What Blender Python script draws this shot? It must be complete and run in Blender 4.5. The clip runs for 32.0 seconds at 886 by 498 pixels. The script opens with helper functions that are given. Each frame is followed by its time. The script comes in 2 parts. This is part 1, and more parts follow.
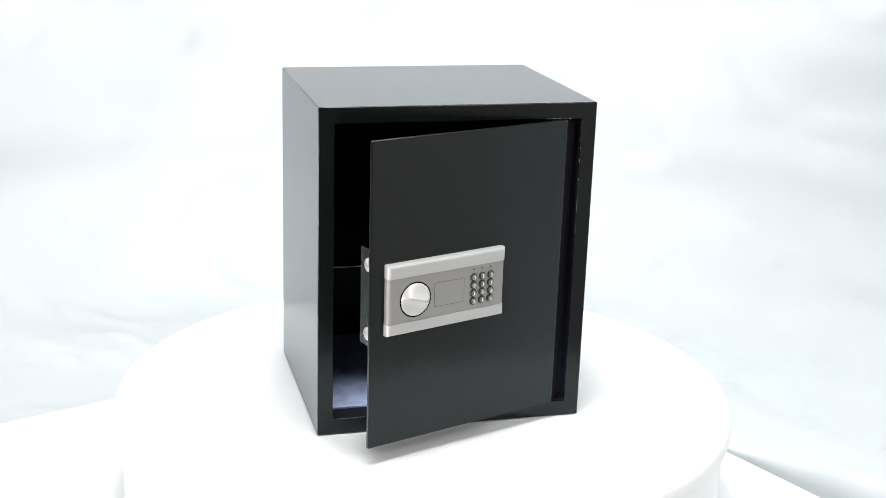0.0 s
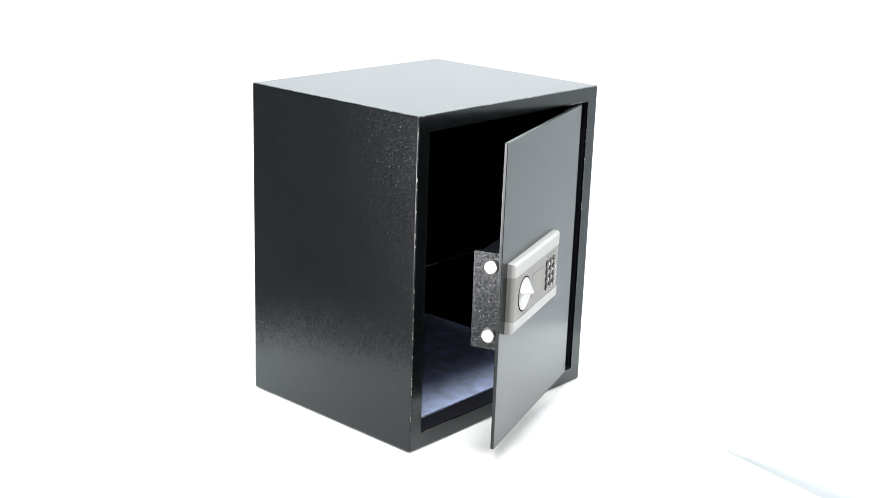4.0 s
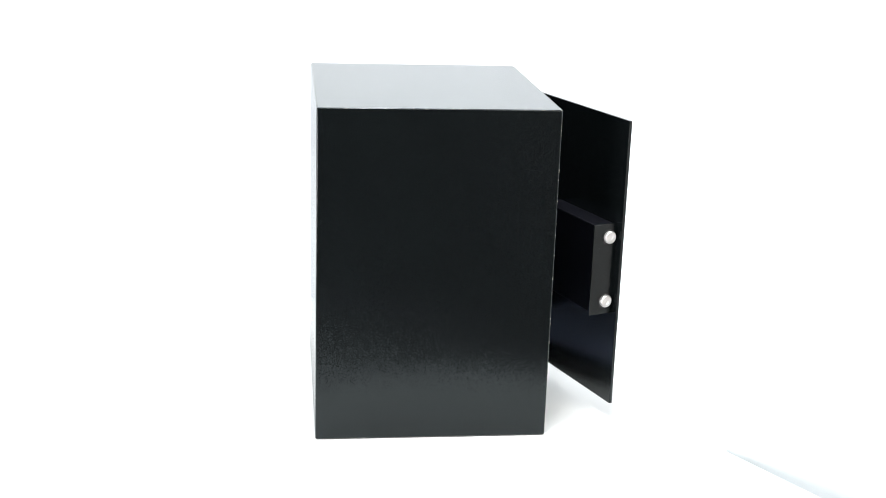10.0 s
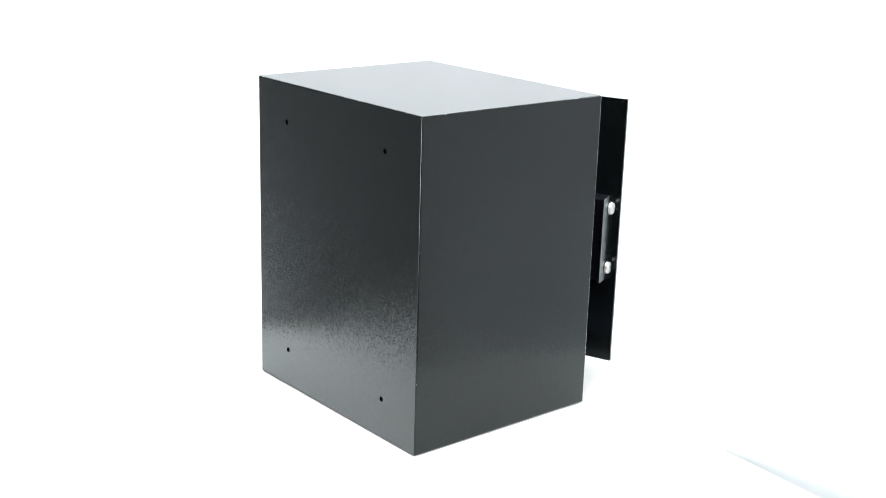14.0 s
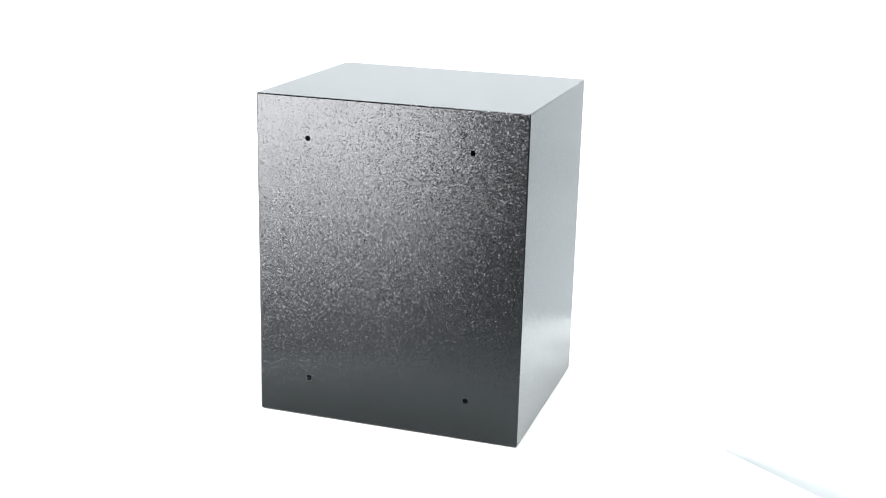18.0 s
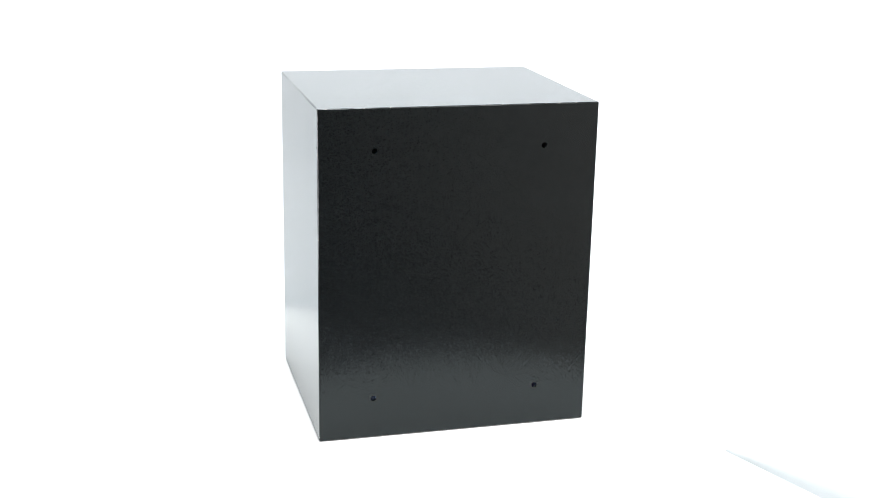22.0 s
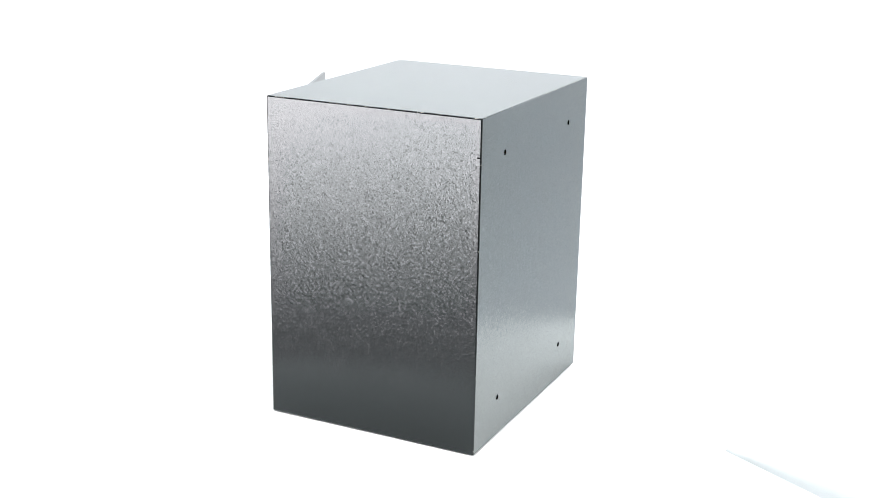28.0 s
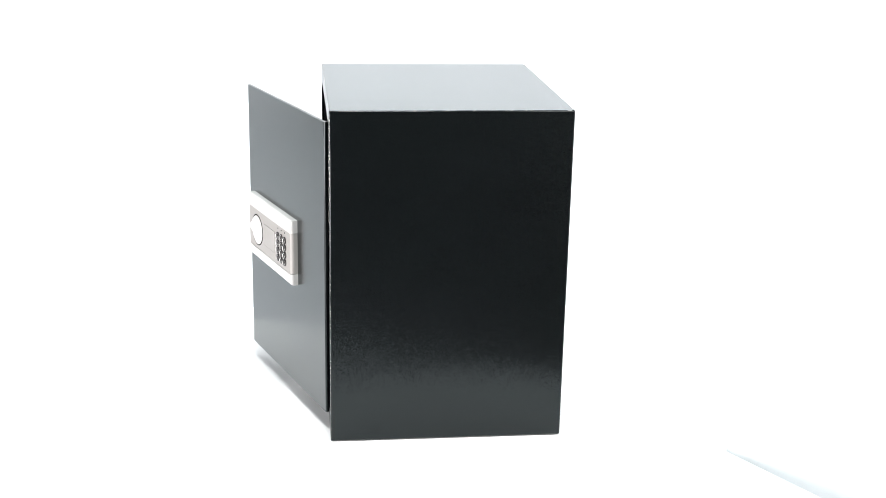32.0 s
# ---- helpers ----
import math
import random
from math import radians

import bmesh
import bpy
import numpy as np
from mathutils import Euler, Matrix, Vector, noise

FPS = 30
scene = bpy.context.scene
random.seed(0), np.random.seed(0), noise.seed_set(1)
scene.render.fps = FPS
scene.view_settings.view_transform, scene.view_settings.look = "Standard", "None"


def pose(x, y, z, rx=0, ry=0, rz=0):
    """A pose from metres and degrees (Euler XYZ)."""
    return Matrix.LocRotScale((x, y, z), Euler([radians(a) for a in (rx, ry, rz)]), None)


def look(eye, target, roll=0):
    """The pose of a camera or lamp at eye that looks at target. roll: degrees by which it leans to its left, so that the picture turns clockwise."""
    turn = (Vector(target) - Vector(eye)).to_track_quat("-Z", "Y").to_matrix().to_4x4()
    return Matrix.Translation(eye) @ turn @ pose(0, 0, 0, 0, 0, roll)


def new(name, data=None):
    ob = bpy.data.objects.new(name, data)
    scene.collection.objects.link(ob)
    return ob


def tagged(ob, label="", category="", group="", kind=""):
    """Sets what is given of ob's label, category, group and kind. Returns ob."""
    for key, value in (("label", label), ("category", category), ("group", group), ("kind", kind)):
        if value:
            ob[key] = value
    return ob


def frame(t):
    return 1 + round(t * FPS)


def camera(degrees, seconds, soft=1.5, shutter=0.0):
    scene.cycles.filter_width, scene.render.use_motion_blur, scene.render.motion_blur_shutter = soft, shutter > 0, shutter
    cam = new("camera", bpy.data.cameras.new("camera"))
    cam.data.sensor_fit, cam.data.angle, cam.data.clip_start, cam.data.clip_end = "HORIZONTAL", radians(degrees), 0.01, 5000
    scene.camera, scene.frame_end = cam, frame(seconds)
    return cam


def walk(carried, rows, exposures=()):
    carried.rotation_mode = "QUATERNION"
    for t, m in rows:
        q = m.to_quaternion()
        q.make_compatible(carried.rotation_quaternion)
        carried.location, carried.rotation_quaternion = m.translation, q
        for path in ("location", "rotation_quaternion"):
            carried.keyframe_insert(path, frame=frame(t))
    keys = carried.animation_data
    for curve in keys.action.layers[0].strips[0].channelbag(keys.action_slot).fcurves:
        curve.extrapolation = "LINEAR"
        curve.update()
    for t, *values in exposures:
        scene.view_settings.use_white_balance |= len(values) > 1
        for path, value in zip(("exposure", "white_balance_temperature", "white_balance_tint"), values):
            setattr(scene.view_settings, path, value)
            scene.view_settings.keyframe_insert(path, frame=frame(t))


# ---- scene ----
# Metres. The turntable's axis is the z axis, its top lies at z = 0. The safe is 0.416 wide, 0.347 deep and 0.500 high.
EYE, AIM = (0.0, -2.0003, 0.8357), (0.0229, -0.1254, 0.2722)
cam = camera(37.67, 32.0, soft=0.7)
walk(cam, [(0, look(EYE, AIM, 1.5318)), (32, look(EYE, AIM, 1.5318))],
     exposures=[(0, -0.58), (1.0, -0.40), (2.0, -0.15), (3.5, 0.0), (32, 0.0)])

# ---- light ----
world = bpy.data.worlds.new("studio")
scene.world = world
world.use_nodes = True
world.node_tree.nodes["Background"].inputs[0].default_value = (0.75, 0.85, 1.0, 1)
world.node_tree.nodes["Background"].inputs[1].default_value = 0.05


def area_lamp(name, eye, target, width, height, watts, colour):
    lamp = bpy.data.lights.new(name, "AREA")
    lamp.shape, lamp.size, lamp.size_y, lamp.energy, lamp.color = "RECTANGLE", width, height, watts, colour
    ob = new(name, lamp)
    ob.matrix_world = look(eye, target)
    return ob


area_lamp("backdrop_lamp", (-0.20, 0.30, 2.45), (0.10, 1.45, 0.35), 2.4, 0.6, 56, (0.95, 0.98, 1.0))
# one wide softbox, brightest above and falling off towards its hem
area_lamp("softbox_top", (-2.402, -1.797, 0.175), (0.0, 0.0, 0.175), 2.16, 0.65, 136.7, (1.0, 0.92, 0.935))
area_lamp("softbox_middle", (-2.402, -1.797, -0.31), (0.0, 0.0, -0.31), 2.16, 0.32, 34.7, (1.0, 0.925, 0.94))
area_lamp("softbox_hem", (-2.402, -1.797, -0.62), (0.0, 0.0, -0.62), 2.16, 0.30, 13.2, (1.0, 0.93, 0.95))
area_lamp("side_softbox", (1.30, -1.45, 1.60), (0.1, 0.0, 0.0), 0.8, 0.8, 24, (1.0, 0.98, 0.96))
area_lamp("ceiling_lamp", (-0.08, -0.62, 2.55), (0.0, -0.2, 0.0), 0.6, 0.6, 88, (0.985, 0.99, 0.98))


# ---- materials ----
def material(name, colour, rough, metal=0.0, ior=1.5, grain=0.0, grain_size=0.001, vary=0.15, vary_size=0.08, rough_vary=0.05, fleck=0.0, fleck_size=0.0016, graze=0.0, graze_from=0.22, tint=None):
    """A surface with two scales of variation: broad tone and roughness patches, and a fine grain relief."""
    mat = bpy.data.materials.new(name)
    mat.use_nodes = True
    tree = mat.node_tree
    shader = tree.nodes["Principled BSDF"]
    shader.inputs["Metallic"].default_value = metal
    shader.inputs["IOR"].default_value = ior
    where = tree.nodes.new("ShaderNodeTexCoord")
    broad = tree.nodes.new("ShaderNodeTexNoise")
    broad.inputs["Scale"].default_value = 1 / vary_size
    broad.inputs["Detail"].default_value = 5
    tree.links.new(where.outputs["Object"], broad.inputs["Vector"])
    ramp = tree.nodes.new("ShaderNodeMapRange")
    ramp.inputs["From Min"].default_value, ramp.inputs["From Max"].default_value = 0.3, 0.7
    ramp.inputs["To Min"].default_value, ramp.inputs["To Max"].default_value = 1 - vary, 1 + vary
    tree.links.new(broad.outputs["Fac"], ramp.inputs["Value"])
    mixed = tree.nodes.new("ShaderNodeMix")
    mixed.data_type, mixed.blend_type = "RGBA", "MULTIPLY"
    mixed.inputs["Factor"].default_value = 1
    mixed.inputs["A"].default_value = (*colour, 1)
    tree.links.new(ramp.outputs["Result"], mixed.inputs["B"])
    tree.links.new(mixed.outputs["Result"], shader.inputs["Base Color"])
    gloss = tree.nodes.new("ShaderNodeMapRange")
    gloss.inputs["From Min"].default_value, gloss.inputs["From Max"].default_value = 0.3, 0.7
    gloss.inputs["To Min"].default_value, gloss.inputs["To Max"].default_value = rough - rough_vary, rough + rough_vary
    tree.links.new(broad.outputs["Fac"], gloss.inputs["Value"])
    tree.links.new(gloss.outputs["Result"], shader.inputs["Roughness"])
    if grain:
        fine = tree.nodes.new("ShaderNodeTexNoise")
        fine.inputs["Scale"].default_value = 1 / grain_size
        fine.inputs["Detail"].default_value = 1.0
        tree.links.new(where.outputs["Object"], fine.inputs["Vector"])
        bump = tree.nodes.new("ShaderNodeBump")
        bump.inputs["Strength"].default_value = grain
        bump.inputs["Distance"].default_value = grain_size * 0.5
        tree.links.new(fine.outputs["Fac"], bump.inputs["Height"])
        tree.links.new(bump.outputs["Normal"], shader.inputs["Normal"])
    if tint:
        shader.inputs["Specular Tint"].default_value = (*tint, 1)
    if graze:
        # the coat turns glossier towards a glancing view
        facing = tree.nodes.new("ShaderNodeLayerWeight")
        facing.inputs["Blend"].default_value = 0.5
        shine = tree.nodes.new("ShaderNodeMapRange")
        shine.interpolation_type = "SMOOTHSTEP"
        shine.inputs["From Min"].default_value, shine.inputs["From Max"].default_value = graze_from, 0.58
        shine.inputs["To Min"].default_value, shine.inputs["To Max"].default_value = ior, graze
        tree.links.new(facing.outputs["Facing"], shine.inputs["Value"])
        tree.links.new(shine.outputs["Result"], shader.inputs["IOR"])
    if fleck:
        # the beads of a powder coat: every small cell leans its own way
        cells = tree.nodes.new("ShaderNodeTexVoronoi")
        cells.inputs["Scale"].default_value = 1 / fleck_size
        tree.links.new(where.outputs["Object"], cells.inputs["Vector"])
        way = tree.nodes.new("ShaderNodeVectorMath")
        way.operation = "MULTIPLY_ADD"
        way.inputs[1].default_value, way.inputs[2].default_value = (2, 2, 2), (-1, -1, -1)
        tree.links.new(cells.outputs["Color"], way.inputs[0])
        # most beads lean little, a few lean far
        square = tree.nodes.new("ShaderNodeVectorMath")
        square.operation = "MULTIPLY"
        tree.links.new(way.outputs["Vector"], square.inputs[0])
        tree.links.new(way.outputs["Vector"], square.inputs[1])
        cube = tree.nodes.new("ShaderNodeVectorMath")
        cube.operation = "MULTIPLY"
        tree.links.new(square.outputs["Vector"], cube.inputs[0])
        tree.links.new(way.outputs["Vector"], cube.inputs[1])
        lean = tree.nodes.new("ShaderNodeVectorMath")
        lean.operation = "MULTIPLY"
        lean.inputs[1].default_value = (fleck, fleck, fleck)
        tree.links.new(cube.outputs["Vector"], lean.inputs[0])
        shape = tree.nodes.new("ShaderNodeNewGeometry")
        total = tree.nodes.new("ShaderNodeVectorMath")
        total.operation = "ADD"
        tree.links.new(shape.outputs["Normal"], total.inputs[0])
        tree.links.new(lean.outputs["Vector"], total.inputs[1])
        unit = tree.nodes.new("ShaderNodeVectorMath")
        unit.operation = "NORMALIZE"
        tree.links.new(total.outputs["Vector"], unit.inputs[0])
        tree.links.new(unit.outputs["Vector"], shader.inputs["Normal"])
    return mat


COAT = (0.91, 1.0, 1.02)
paint = material("black_powder_coat", (0.0026, 0.0038, 0.0042), 0.195, ior=1.40, graze=2.25, graze_from=0.32, tint=COAT, vary=0.1, rough_vary=0.005, fleck=0.062, fleck_size=0.0017)
door_paint = material("smooth_black_powder_coat", (0.0030, 0.0042, 0.0046), 0.21, ior=1.42, graze=1.72, graze_from=0.26, tint=COAT, vary=0.1, rough_vary=0.005, fleck=0.025, fleck_size=0.0016)
back_paint = material("coarse_black_powder_coat", (0.0022, 0.0033, 0.0037), 0.205, ior=1.41, graze=2.3, graze_from=0.32, tint=COAT, vary=0.1, rough_vary=0.005, fleck=0.080, fleck_size=0.0017)
chip_dark = material("dull_black_nick", (0.006, 0.006, 0.006), 0.95, ior=1.1, vary=0.1, vary_size=0.01)
# darker, duller black: shade inside and behind the door is put into the paint
shaded_black = material("black_for_shaded_parts", (0.0020, 0.0023, 0.0042), 0.45, ior=1.25, grain=0.2, grain_size=0.002, rough_vary=0.01)
inner_paint = material("black_inner_paint", (0.0065, 0.007, 0.012), 0.55, ior=1.4, grain=0.4, grain_size=0.002, rough_vary=0.01)
silver = material("silver_plastic", (0.44, 0.45, 0.44), 0.45, metal=0.15, grain=0.05, grain_size=0.0008, vary=0.04)
grey = material("grey_plastic", (0.27, 0.27, 0.255), 0.50, metal=0.15, grain=0.06, grain_size=0.0008, vary=0.05)
dial_metal = material("bright_dial", (0.55, 0.55, 0.54), 0.38, metal=0.35, vary=0.03)
steel = material("glint_steel", (0.50, 0.50, 0.49), 0.30, metal=0.85, grain=0.05, grain_size=0.001, vary=0.05)
turned_steel = material("turned_steel", (0.62, 0.62, 0.61), 0.34, metal=0.9, vary=0.05)
turned_steel.node_tree.nodes["Principled BSDF"].inputs["Anisotropic"].default_value = 0.75
turning = turned_steel.node_tree.nodes.new("ShaderNodeTangent")
turning.direction_type, turning.axis = "RADIAL", "X"
turned_steel.node_tree.links.new(turning.outputs["Tangent"], turned_steel.node_tree.nodes["Principled BSDF"].inputs["Tangent"])
# pale metal for rubbed spots and for glints painted on the edges
wear_glint_metal = material("wear_glint_metal", (0.72, 0.70, 0.63), 0.4, metal=0.6, vary=0.4, vary_size=0.01)
key_black = material("black_rubber", (0.02, 0.02, 0.02), 0.4, vary=0.1, vary_size=0.01)
key_metal = material("key_metal", (0.30, 0.30, 0.29), 0.22, metal=0.9, vary=0.1, vary_size=0.01)
mark_white = material("white_mark", (0.75, 0.75, 0.73), 0.5, vary=0.05, vary_size=0.01)
felt = material("blue_grey_felt", (0.48, 0.57, 0.84), 0.95, ior=1.3, grain=0.8, grain_size=0.003, vary=0.2, vary_size=0.02)
laminate = material("white_laminate", (0.78, 0.80, 0.80), 0.7, ior=1.35, grain=0.03, grain_size=0.004, vary=0.02, rough_vary=0.004)
cloth = material("white_cloth", (0.58, 0.608, 0.624), 0.95, ior=1.3, grain=0.25, grain_size=0.002, vary=0.03, vary_size=0.3)
warm_wall = material("cream_wall_paint", (0.66, 0.63, 0.59), 0.85, grain=0.1, grain_size=0.01, vary=0.06, vary_size=0.6)
wall_paint = material("grey_wall_paint", (0.20, 0.205, 0.205), 0.8, grain=0.1, grain_size=0.01, vary=0.08, vary_size=0.6)
floor_grey = material("grey_floor", (0.13, 0.125, 0.12), 0.6, grain=0.1, grain_size=0.01, vary=0.15, vary_size=0.5)


# ---- mesh helpers ----
def mesh_of(name, bm, *mats, smooth=None):
    bmesh.ops.recalc_face_normals(bm, faces=bm.faces)
    data = bpy.data.meshes.new(name)
    bm.to_mesh(data)
    bm.free()
    for mat in mats:
        data.materials.append(mat)
    if smooth is True:
        data.shade_smooth()
    elif smooth:
        data.polygons.foreach_set("use_smooth", [True] * len(data.polygons))
        data.set_sharp_from_angle(angle=radians(smooth))
        # broad plane sides stay plane beside their rounded edges
        for face in data.polygons:
            if face.area > 1e-4 and max(abs(a) for a in face.normal) > 0.99999:
                face.use_smooth = False
    return data


def part(name, bm, mat, parent, label="", smooth=40):
    mats = mat if isinstance(mat, tuple) else (mat,)
    ob = new(name, mesh_of(name, bm, *mats, smooth=smooth))
    ob.parent = parent
    return tagged(ob, label)


def block(x0, x1, y0, y1, z0, z1, bevel=0.0, segments=2, pick=None):
    """A block with rounded edges; pick chooses the edges to round by their two ends."""
    bm = bmesh.new()
    bmesh.ops.create_cube(bm, size=1, matrix=Matrix.Translation(((x0 + x1) / 2, (y0 + y1) / 2, (z0 + z1) / 2))
                          @ Matrix.Diagonal((x1 - x0, y1 - y0, z1 - z0, 1)))
    if bevel:
        edges = [e for e in bm.edges if pick is None or pick(e.verts[0].co, e.verts[1].co)]
        bmesh.ops.bevel(bm, geom=edges, offset=bevel, segments=segments, affect="EDGES", profile=0.5)
    return bm


def rounded_plate(x0, x1, y0, y1, z0, z1, small=0.0009, large=0.0026):
    """A plate whose outer edge at x0 is folded round, its other edges only broken."""
    bm = block(x0, x1, y0, y1, z0, z1)
    fold = [e for e in bm.edges if all(abs(v.co.x - x0) < 1e-6 and abs(v.co.y - y1) < 1e-6 for v in e.verts)]
    bmesh.ops.bevel(bm, geom=fold, offset=large, segments=5, affect="EDGES", profile=0.5)
    rest = [e for e in bm.edges if len(e.link_faces) == 2 and e.calc_face_angle() > 1.2 and min(v.co.x for v in e.verts) > x0 + large * 1.01]
    bmesh.ops.bevel(bm, geom=rest, offset=small, segments=2, affect="EDGES", profile=0.5)
    return bm


def lathe(profile, sides=32, axis="Z"):
    """Turns (radius, height) pairs round an axis."""
    bm = bmesh.new()
    rings = []
    for r, h in profile:
        ring = []
        for i in range(sides if r > 1e-6 else 1):
            a = 2 * math.pi * i / sides
            p = (r * math.cos(a), r * math.sin(a), h)
            ring.append(bm.verts.new(p if axis == "Z" else (p[0], p[2], p[1]) if axis == "Y" else (p[2], p[0], p[1])))
        rings.append(ring)
    for a, b in zip(rings, rings[1:]):
        n = max(len(a), len(b))
        for i in range(n):
            j = (i + 1) % n
            face = [a[i % len(a)], a[j % len(a)], b[j % len(b)], b[i % len(b)]]
            face = list(dict.fromkeys(face))
            if len(face) > 2:
                bm.faces.new(face)
    return bm


def pierced_plate(width, z0, z1, y_face, thick, loops):
    """An upright plate across x and z, with holes given as loops of (x, z), y_face its outer side."""
    bm = bmesh.new()
    outer = [(-width / 2, z0), (width / 2, z0), (width / 2, z1), (-width / 2, z1)]
    for ring in [outer] + loops:
        vs = [bm.verts.new((x, y_face, z)) for x, z in ring]
        for a, b in zip(vs, vs[1:] + vs[:1]):
            bm.edges.new((a, b))
    bmesh.ops.triangle_fill(bm, use_beauty=True, use_dissolve=True, edges=bm.edges[:], normal=(0, 1, 0))
    made = bmesh.ops.extrude_face_region(bm, geom=bm.faces[:])
    bmesh.ops.translate(bm, vec=(0, thick, 0), verts=[v for v in made["geom"] if isinstance(v, bmesh.types.BMVert)])
    return bm


def circle(x, z, r, n=16):
    return [(x + r * math.cos(2 * math.pi * i / n), z + r * math.sin(2 * math.pi * i / n)) for i in range(n)]


def thing(name, label, category, group="", kind=""):
    return tagged(new(name), label, category, group, kind)


# ---- studio shell ----
def setting(name, bm, mat, label, category, smooth=None):
    ob = new(name, mesh_of(name, bm, mat, smooth=smooth))
    return tagged(ob, label, category, kind="structure")


FLOOR = -0.95
EAST = 1.8
setting("floor", block(-3.6, EAST, -4.6, 3.0, FLOOR - 0.1, FLOOR), floor_grey, "plain dim grey studio floor", "floor")
setting("ceiling", block(-3.6, EAST, -4.6, 3.0, 2.7, 2.8), wall_paint, "plain grey studio ceiling", "ceiling")
setting("wall_north", block(-3.6, EAST, 3.0, 3.1, FLOOR, 2.7), wall_paint, "plain grey studio wall", "wall")
setting("wall_south", block(-3.6, EAST, -4.7, -4.6, FLOOR, 2.7), wall_paint, "plain grey studio wall", "wall")
# unseen wall, added pale and close so the safe's sides reflect its light
setting("bounce_wall_east", block(EAST, EAST + 0.1, -4.6, 3.0, FLOOR, 2.7), warm_wall, "unseen cream wall set close to bounce light", "wall")
setting("wall_west", block(-3.7, -3.6, -4.6, 3.0, FLOOR, 2.7), wall_paint, "plain grey studio wall", "wall")


SHEET = -0.27


def backdrop_point(s, v):
    """The sheet hangs in a round bay about the turntable and runs in under the table: s goes from the right front
    round the back to the left, v from the inner hem (0) to the top (1)."""
    turn = radians(66 + s * (252 - 66 - 17 * min(1.0, max(0.0, v - 0.3) * 3)))
    bay, bend, inner = 1.55, 0.35, 0.42
    flat = bay - bend - inner
    arc = bend * math.pi / 2
    run = v * (flat + arc + 1.9)
    if run < flat:
        r, z, nr, nz = inner + run, SHEET, 0.0, 1.0
    elif run < flat + arc:
        a = (run - flat) / bend
        r, z, nr, nz = bay - bend + bend * math.sin(a), SHEET + bend * (1 - math.cos(a)), -math.sin(a), math.cos(a)
    else:
        r, z, nr, nz = bay, SHEET + bend + run - flat - arc, -1.0, 0.0
    d = turn * 1.3
    slack = 0.5 + 0.5 * max(0.0, 1 - s / 0.75)
    fold = 0.020 * noise.noise((d * 1.6 + run * 1.2, run * 3.0 - d * 1.1, 3.1)) + 0.010 * noise.noise((d * 3.6 + run * 2.6, run * 8.0 - d * 2, 7.7))
    crease = abs(noise.noise((d * 2.4 + run * 0.8, run * 4.6 - d * 1.4, 12.4)))
    fold += 0.010 * max(0.0, 1 - crease / 0.10) ** 2
    fold *= 2.1 * slack * min(1.0, max(0.0, (r - 0.55) * 5)) if nz == 1.0 else 2.1 * slack
    r, z = r + nr * fold, z + nz * fold
    return r * math.sin(turn), -r * math.cos(turn), z


def build_backdrop():
    bm = bmesh.new()
    rows, cols = 110, 260
    grid = [[bm.verts.new(backdrop_point(i / cols, j / rows)) for i in range(cols + 1)] for j in range(rows + 1)]
    for j in range(rows):
        for i in range(cols):
            bm.faces.new((grid[j][i], grid[j][i + 1], grid[j + 1][i + 1], grid[j + 1][i]))
    made = mesh_of("backdrop", bm, cloth, smooth=True)
    ob = tagged(new("backdrop", made), "white creased cloth hung round the turntable", "backdrop", kind="structure")
    skin = ob.modifiers.new("thickness", "SOLIDIFY")
    skin.thickness = 0.002


build_backdrop()


# ---- table under the turntable ----
TABLE = -0.2


def build_table():
    table = thing("side_table", "low white table under the turntable", "table")
    table.matrix_world = pose(0, 0, TABLE, rz=35.3)
    part("tabletop", block(-0.95, 0.57, -0.85, 0.66, -0.03, 0, 0.006, 3), laminate, table)
    for x in (-0.36, 0.26):
        for y in (-0.3, 0.3):
            part("leg", block(x - 0.025, x + 0.025, y - 0.025, y + 0.025, FLOOR - TABLE, -0.03, 0.003), laminate, table)


build_table()


def build_backdrop_fold():
    """A bunched fold of cloth on the sheet behind the table's edge; it overhangs the edge and thickens along it."""
    n, d = Vector((0.816, 0.578, 0)), Vector((0.578, -0.816, 0))
    outline = ((0.0, -9), (0.05, 0.0), (0.10, 0.35), (0.18, 0.70), (0.30, 1.00), (0.50, 1.25), (0.80, 1.45), (1.15, 1.50), (1.6, 1.35), (1.95, 1.0), (2.2, 0.4), (2.4, -9))
    bm = bmesh.new()
    rings = []
    for i in range(71):
        u = i / 70
        r = 0.004 + 0.030 * min(1.0, u * 2.6) + 0.006 * noise.noise((u * 9, 0.3, 2.2))
        foot = n * (0.576 + 0.13 * u ** 1.4 + 0.006 * noise.noise((u * 8, 4.4, 0))) + d * (0.16 + 0.95 * u)
        hem = [bm.verts.new(n * 0.573 + d * (0.16 + 0.95 * u) + Vector((0, 0, z))) for z in (SHEET - 0.01, TABLE - 0.016)]
        rings.append(hem + [bm.verts.new(foot + n * (a * r) + Vector((0, 0, max(TABLE - 0.016 if a < 1 else SHEET - 0.01, TABLE + b * r * (1 + 0.15 * noise.noise((u * 7, a, 1.0)))))))
                      for a, b in outline])
    count = len(outline) + 2
    for a, b in zip(rings, rings[1:]):
        for k in range(count):
            bm.faces.new((a[k], a[(k + 1) % count], b[(k + 1) % count], b[k]))
    bm.faces.new(rings[0])
    bm.faces.new(rings[-1])
    setting("backdrop_fold", bm, cloth, "bunched fold of white cloth behind the table edge", "backdrop", smooth=70)


build_backdrop_fold()


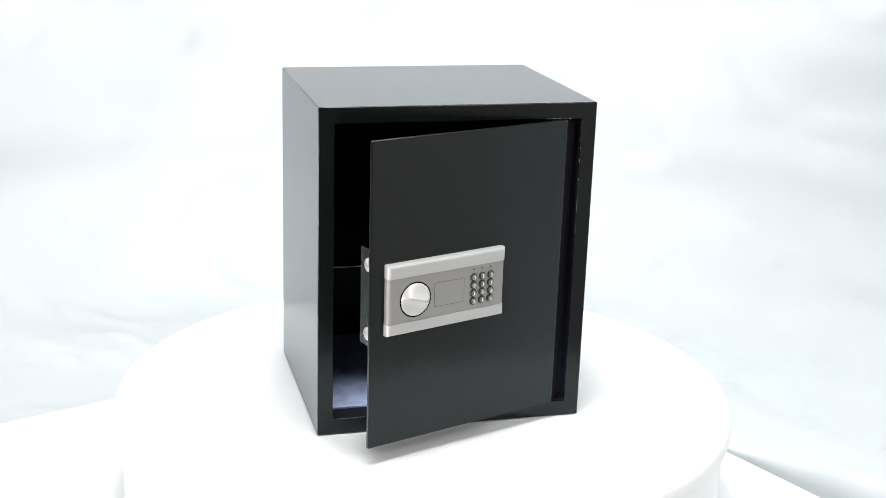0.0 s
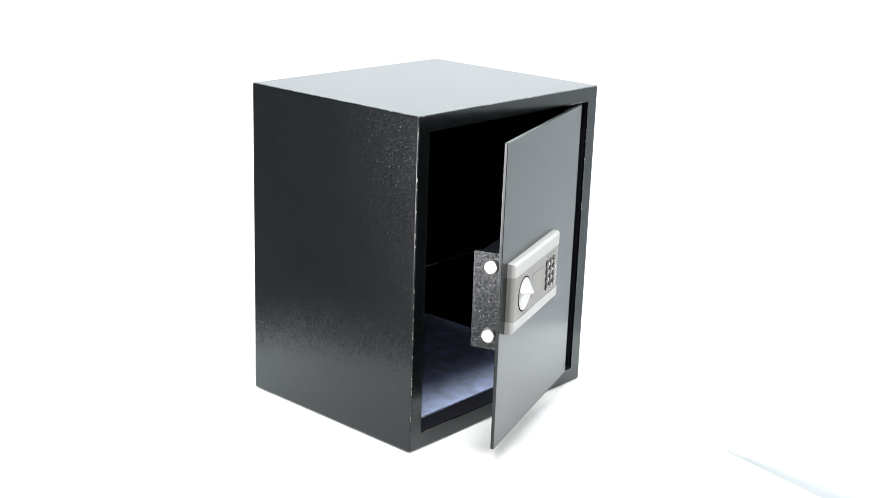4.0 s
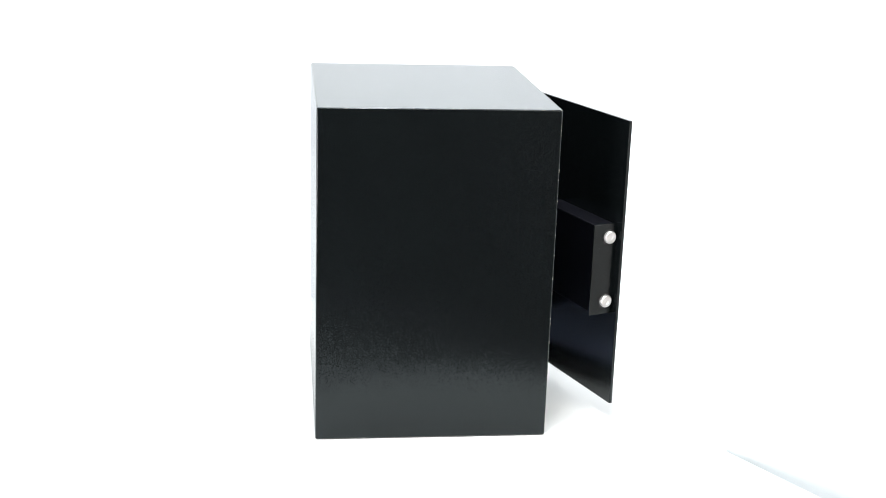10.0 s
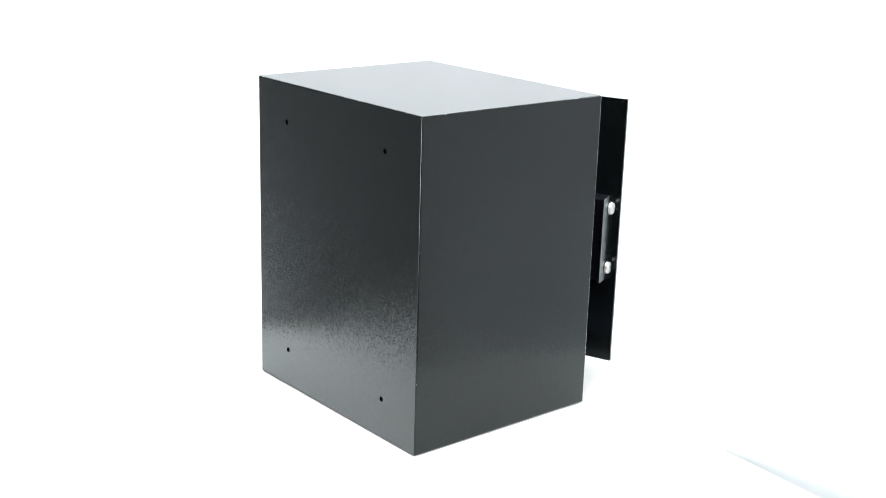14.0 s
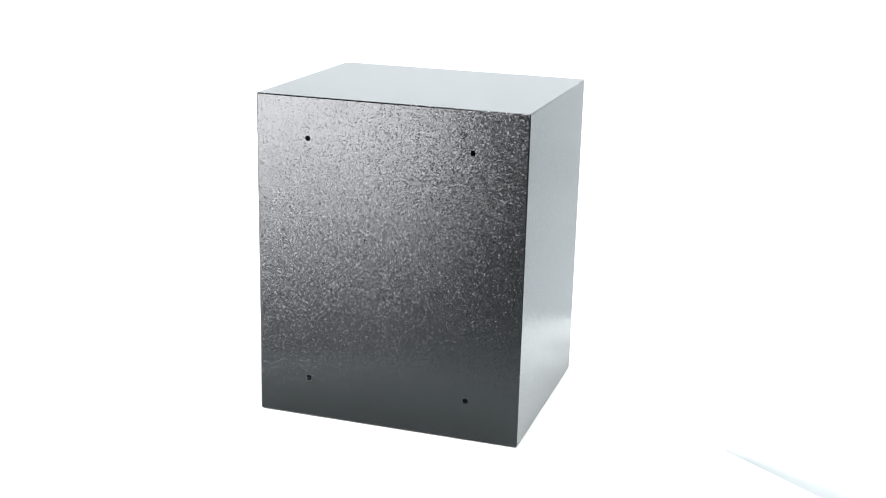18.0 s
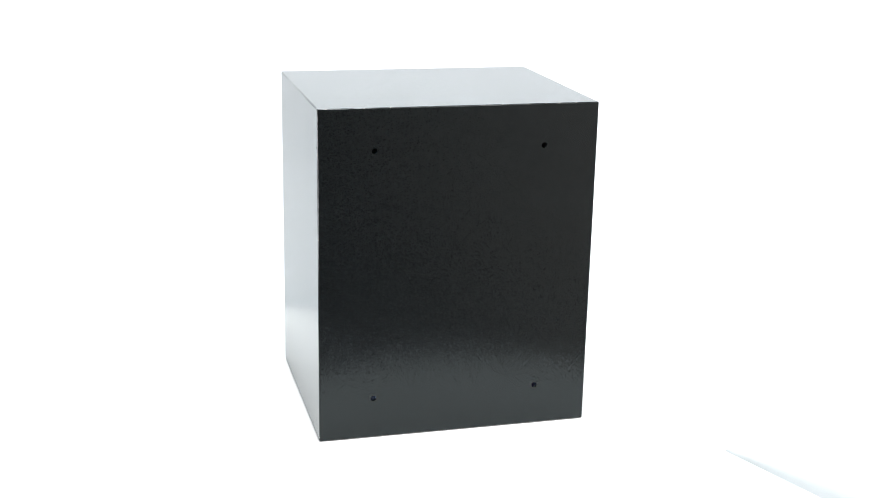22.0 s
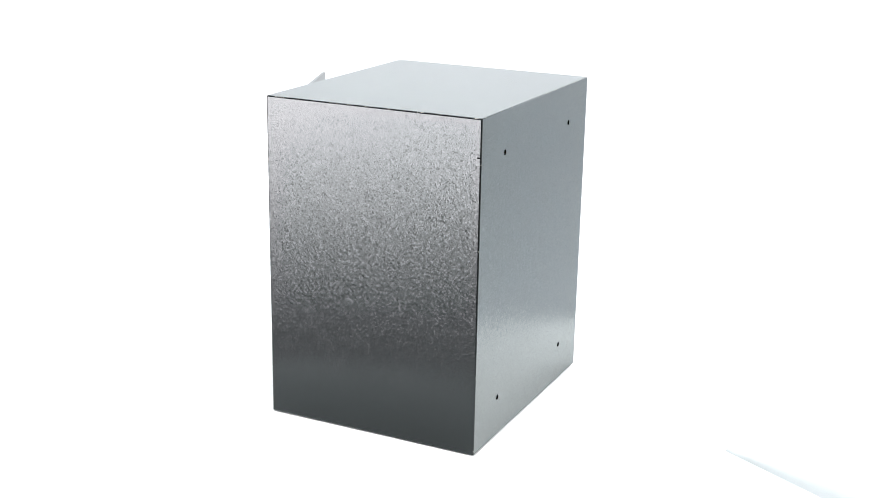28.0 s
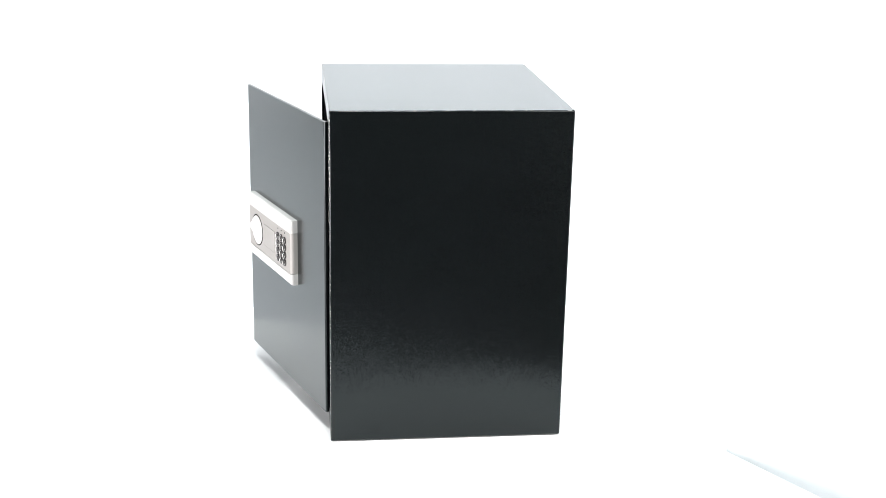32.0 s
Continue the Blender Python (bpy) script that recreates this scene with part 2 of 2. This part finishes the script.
# ---- turntable ----
def build_turntable():
    table = thing("turntable", "round white motor turntable with a thick rim", "turntable")
    part("top_disc", lathe([(0, -0.001), (0.494, -0.001), (0.498, -0.002), (0.5, -0.006), (0.5, -0.024), (0.496, -0.028), (0, -0.028)], 160), laminate, table)
    part("drum", lathe([(0, -0.028), (0.490, -0.028), (0.490, -0.196), (0.486, -0.200), (0, -0.200)], 160), laminate, table)
    return table


# ---- safe ----
W, D, H = 0.4162, 0.3474, 0.5
EDGE = 0.0022
OPEN_X, OPEN_LOW, OPEN_HIGH = 0.185, 0.0245, 0.4765
HINGE = (0.1919, -D / 2 + 0.0054)
SWING = 18.98
# the loose door creeps a little further open on the way
SWINGS = ((0, 18.98), (8, 18.98), (10, 19.4), (12, 20.25), (32, 20.25))


def build_body(safe):
    bm = block(-W / 2, W / 2, -D / 2, D / 2, 0, H, EDGE, 3)
    doomed = [f for f in bm.faces if abs(f.normal.y) > 0.99 and f.calc_area() > 0.05]
    bmesh.ops.delete(bm, geom=doomed, context="FACES")
    # the inner side takes the darker black that stands for shade
    body = part("body", bm, (paint, shaded_black), safe, "black textured steel shell with worn and glinting edges", smooth=60)
    wall = body.modifiers.new("wall", "SOLIDIFY")
    wall.thickness, wall.offset, wall.material_offset = 0.0035, -1, 1
    holes = [circle(x, z, 0.0042) for x in (-0.1262, 0.1262) for z in (0.0623, 0.4381)]
    back = pierced_plate(W - 2 * EDGE, EDGE, H - EDGE, D / 2, -0.003, holes)
    for face in back.faces:
        face.material_index = 1 if face.calc_center_median().y < D / 2 - 0.002 else 0
    part("back_panel", back, (back_paint, shaded_black), safe, "flat black back plate with four round bolt holes", smooth=30)
    ring = [(-OPEN_X, OPEN_LOW), (OPEN_X, OPEN_LOW), (OPEN_X, OPEN_HIGH), (-OPEN_X, OPEN_HIGH)]
    part("front_frame", pierced_plate(W - 2 * EDGE, EDGE, H - EDGE, -D / 2, 0.003, [ring]), door_paint, safe, smooth=30)
    y0, y1, t = -D / 2 + 0.003, -D / 2 + 0.032, 0.003
    for box in ((-OPEN_X - t, -OPEN_X, OPEN_LOW, OPEN_HIGH), (OPEN_X, OPEN_X + t, OPEN_LOW, OPEN_HIGH),
                (-OPEN_X - t, OPEN_X + t, OPEN_HIGH, OPEN_HIGH + t), (-OPEN_X - t, OPEN_X + t, OPEN_LOW - t, OPEN_LOW)):
        part("door_jamb", block(box[0], box[1], y0, y1, box[2], box[3]), inner_paint, safe)
    part("inner_floor", block(-W / 2 + 0.004, W / 2 - 0.004, y1, D / 2 - 0.004, OPEN_LOW - t, OPEN_LOW), inner_paint, safe)
    part("floor_mat", block(-W / 2 + 0.006, W / 2 - 0.006, -D / 2 + 0.034, D / 2 - 0.005, OPEN_LOW, OPEN_LOW + 0.004, 0.0012), felt, safe, "blue-grey felt mat on the inner floor")
    bm = block(W / 2 - 0.001, W / 2 + 0.0003, D / 2 - 0.0065, D / 2 - 0.0012, 0.4442, 0.4460, 0.0002, 1)
    part("paint_chip", bm, chip_dark, safe, "small dark nick near the back edge")
    shelf = block(-W / 2 + 0.0045, W / 2 - 0.0045, -0.047, D / 2 - 0.0045, 0.2225, 0.2245, 0.0007)
    # bright metal strip that paints in the glint along the shelf's front edge
    lip = lathe([(0, -0.195), (0.0010, -0.195), (0.0010, 0.195), (0, 0.195)], 12, "X")
    bmesh.ops.translate(lip, vec=(0, -0.0478, 0.2235), verts=lip.verts)
    part("shelf_lip_glint", lip, steel, safe, "bright strip drawn for the glint on the shelf front")
    part("shelf", shelf, inner_paint, safe, "thin black sheet steel shelf with a glinting front edge")


def build_edge_wear_glints(safe):
    """Small pale spots on the edges: rubbed-off paint, and light glints drawn as metal."""
    bm = bmesh.new()
    rng = random.Random(7)
    c = EDGE * 0.29
    top, low = H - c, c
    sides = [((-W / 2 + c, -D / 2 + c, top), (W / 2 - c, -D / 2 + c, top), 48), ((-W / 2 + c, D / 2 - c, top), (W / 2 - c, D / 2 - c, top), 15),
             ((-W / 2 + c, -D / 2 + c, top), (-W / 2 + c, D / 2 - c, top), 34), ((W / 2 - c, -D / 2 + c, top), (W / 2 - c, D / 2 - c, top), 34),
             ((-W / 2 + c, -D / 2 + c, low), (-W / 2 + c, -D / 2 + c, top), 60), ((W / 2 - c, -D / 2 + c, low), (W / 2 - c, -D / 2 + c, top), 75),
             ((-W / 2 + c, D / 2 - c, low), (-W / 2 + c, D / 2 - c, top), 5), ((W / 2 - c, D / 2 - c, low), (W / 2 - c, D / 2 - c, top), 4),
             # opening edge: a glint of light drawn as pale spots
             ((OPEN_X, -D / 2, 0.30), (OPEN_X, -D / 2, OPEN_HIGH), 34), ((0.13, -D / 2, OPEN_HIGH), (OPEN_X, -D / 2, OPEN_HIGH), 14),
             ((-OPEN_X, -D / 2 + 0.0005, OPEN_LOW), (-0.115, -D / 2 + 0.0005, OPEN_LOW), 46),
             ((-OPEN_X + 0.004, -D / 2 + 0.034, OPEN_LOW + 0.004), (-0.105, -D / 2 + 0.034, OPEN_LOW + 0.004), 30)]
    for a, b, count in sides:
        a, b = Vector(a), Vector(b)
        way = (b - a).normalized()
        for _ in range(count):
            at = a.lerp(b, rng.random())
            turn = way.to_track_quat("X", "Z").to_matrix().to_4x4()
            size = (rng.uniform(0.0007, 0.0032), rng.uniform(0.0003, 0.0007), rng.uniform(0.0003, 0.0007))
            bmesh.ops.create_icosphere(bm, subdivisions=1, radius=0.5, matrix=Matrix.Translation(at) @ turn @ Matrix.Diagonal((*size, 1)))
    edge_spots = part("edge_wear_glints", bm, wear_glint_metal, safe, "pale spots along the edges: worn bare metal and drawn glints", smooth=None)
    tagged(edge_spots, kind="stuff")


def build_door(safe):
    door = part("door", rounded_plate(0.0312, 0.367, -0.005, 0, 0.0272, 0.4749), door_paint, safe, "black textured door standing ajar")
    door.matrix_basis = pose(HINGE[0], HINGE[1], 0, rz=180 + SWING)
    # stile and web in the darker black, so the shaded hinge gap stays dark
    part("hinge_stile", block(0.0120, 0.0470, -0.024, -0.0105, 0.0300, 0.4680, 0.001), shaded_black, door)
    part("hinge_web", block(0.0400, 0.0460, -0.0105, -0.005, 0.0290, 0.4730), shaded_black, door)
    for z0, z1 in ((0.0235, 0.0300), (0.4680, 0.4775)):
        bm = lathe([(0, z0), (0.004, z0), (0.004, z1), (0, z1)], 16)
        bmesh.ops.translate(bm, vec=(0.020, -0.014, 0), verts=bm.verts)
        part("hinge_pin", bm, shaded_black, door)
    # bolt case behind the free edge
    part("bolt_case", block(0.190, 0.3525, -0.040, -0.005, 0.1765, 0.3142, 0.0015, 2), shaded_black, door, "black bolt case behind the door")
    part("bolt_plate", block(0.3527, 0.3551, -0.0465, -0.005, 0.1735, 0.3172, 0.0009, 2), back_paint, door, "black textured plate that carries the bolts")
    for z in (0.2962, 0.1949):
        bm = lathe([(0.0119, 0.3551), (0.0119, 0.3556), (0.0096, 0.3556)], 28, "X")
        bmesh.ops.translate(bm, vec=(0, -0.019, z), verts=bm.verts)
        part("bolt_hole", bm, key_black, door)
        bm = lathe([(0.0098, 0.350), (0.0098, 0.3592), (0.0088, 0.3604), (0.0030, 0.3608), (0.0026, 0.3601), (0, 0.3601)], 32, "X")
        bmesh.ops.translate(bm, vec=(0, -0.019, z), verts=bm.verts)
        part("bolt", bm, turned_steel, door, "bright steel locking bolt, drawn in")
    # lock plate: silver bars above and below a grey field
    u0, u1 = 0.1450, 0.3440
    upright = lambda a, b: abs(a.x - b.x) < 1e-6 and a.y > 0.005 and b.y > 0.005 and abs(a.z - b.z) > 1e-6
    part("lock_field", block(u0, u1, 0, 0.0115, 0.2140, 0.2800, 0.006, 4, upright), grey, door, "satin grey middle of the lock plate")
    top = lambda a, b: upright(a, b) or (a.y > 0.005 and b.y > 0.005 and a.z > 0.29 and b.z > 0.29)
    low = lambda a, b: upright(a, b) or (a.y > 0.005 and b.y > 0.005 and a.z < 0.20 and b.z < 0.20)
    part("upper_trim", block(u0 - 0.0004, u1 + 0.0004, 0, 0.0124, 0.2803, 0.3000, 0.0055, 4, top), silver, door, "pale silver trim bar")
    part("lower_trim", block(u0 - 0.0004, u1 + 0.0004, 0, 0.0124, 0.1960, 0.2137, 0.0055, 4, low), silver, door, "pale silver trim bar")
    # turning knob with a waved grip
    ku, kz, kr = 0.2998, 0.2455, 0.0240
    bm = lathe([(0.0, 0.0118), (0.0260, 0.0118), (0.0260, 0.0114)], 40, "Y")
    bmesh.ops.translate(bm, vec=(ku, 0, kz), verts=bm.verts)
    part("knob_recess", bm, chip_dark, door)
    bm = bmesh.new()
    rings, sides = 30, 72
    grid = []
    for i in range(rings + 1):
        r = kr * i / rings
        row = []
        for j in range(sides if i else 1):
            a = 2 * math.pi * j / sides
            x, z = r * math.cos(a), r * math.sin(a)
            off = z - 0.0025 - 0.0034 * math.sin(x / kr * 2.6)
            grip = (math.exp(-off / 0.010) if off > 0 else math.exp(off / 0.0048)) * (1 - (r / kr) ** 4)
            row.append(bm.verts.new((ku + x, 0.0122 + 0.0088 * grip + 0.0015 * (1 - (r / kr) ** 8), kz + z)))
        grid.append(row)
    grid.append([bm.verts.new((v.co.x, 0.0116, v.co.z)) for v in grid[-1]])
    for a, b in zip(grid, grid[1:]):
        for j in range(sides):
            k = (j + 1) % sides
            bm.faces.new(list(dict.fromkeys((a[j % len(a)], a[k % len(a)], b[k], b[j]))))
    part("knob", bm, dial_metal, door, "bright silver turning knob with a waved grip", smooth=50)
    # battery cover with its dark joint
    part("cover_joint", block(0.2167, 0.2678, 0.0113, 0.0117, 0.2285, 0.2642), key_black, door)
    part("battery_cover", block(0.2171, 0.2674, 0.0114, 0.0120, 0.2289, 0.2638, 0.0003, 1), grey, door)
    # keypad: four rows of three, each with a plain mark
    rows, cols = (0.2628, 0.2507, 0.2387, 0.2266), (0.2008, 0.1858, 0.1709)
    first = None
    for r, z in enumerate(rows):
        for c, u in enumerate(cols):
            at = pose(u, 0.0115, z)
            if first is None:
                first = (mesh_of("key", lathe([(0.0058, 0), (0.0058, 0.0012), (0.0052, 0.0020), (0.0044, 0.0020), (0.0040, 0.0030), (0.0022, 0.0036), (0, 0.0037)], 20, "Y"), key_metal, smooth=35),
                         mesh_of("key_mark", block(-0.0006, 0.0006, 0.0034, 0.0041, -0.0020, 0.0020), mark_white))
                for p in first[0].polygons:
                    if math.hypot(p.center.x, p.center.z) > 0.0042:
                        p.material_index = 1
                first[0].materials.append(key_black)
            key = new("key", first[0])
            key.parent, key.matrix_basis = door, at
            mark = new("key_mark", first[1])
            mark.parent, mark.matrix_basis = door, at
    for u in cols:
        bm = lathe([(0.0012, 0), (0.0010, 0.0006), (0, 0.0007)], 12, "Y")
        bmesh.ops.translate(bm, vec=(u, 0.0115, 0.2745), verts=bm.verts)
        part("indicator", bm, key_black, door, "tiny unlit indicator lamp")
    return door


def build_safe():
    safe = thing("safe", "black steel safe with its keypad door ajar on the turntable", "safe")
    build_body(safe)
    build_edge_wear_glints(safe)
    return safe, build_door(safe)


turntable = build_turntable()
safe, safe_door = build_safe()

# ---- turning ----
TURNS = ((0, 14.80), (5, 55.87), (10, 96.35), (15, 137.33), (20, 177.91), (25, 219.53), (32, 276.26))
LEAN = pose(0, 0, 0, rx=0.369) @ pose(0, 0, 0, ry=0.219)


def motions():
    walk(turntable, [(t, pose(0, 0, 0, rz=a) @ LEAN) for t, a in TURNS])
    walk(safe, [(t, pose(0, 0, 0, rz=a) @ pose(0.0003, 0.0118, 0) @ LEAN) for t, a in TURNS])
    walk(safe_door, [(t, pose(HINGE[0], HINGE[1], 0, rz=180 + a)) for t, a in SWINGS])


motions()
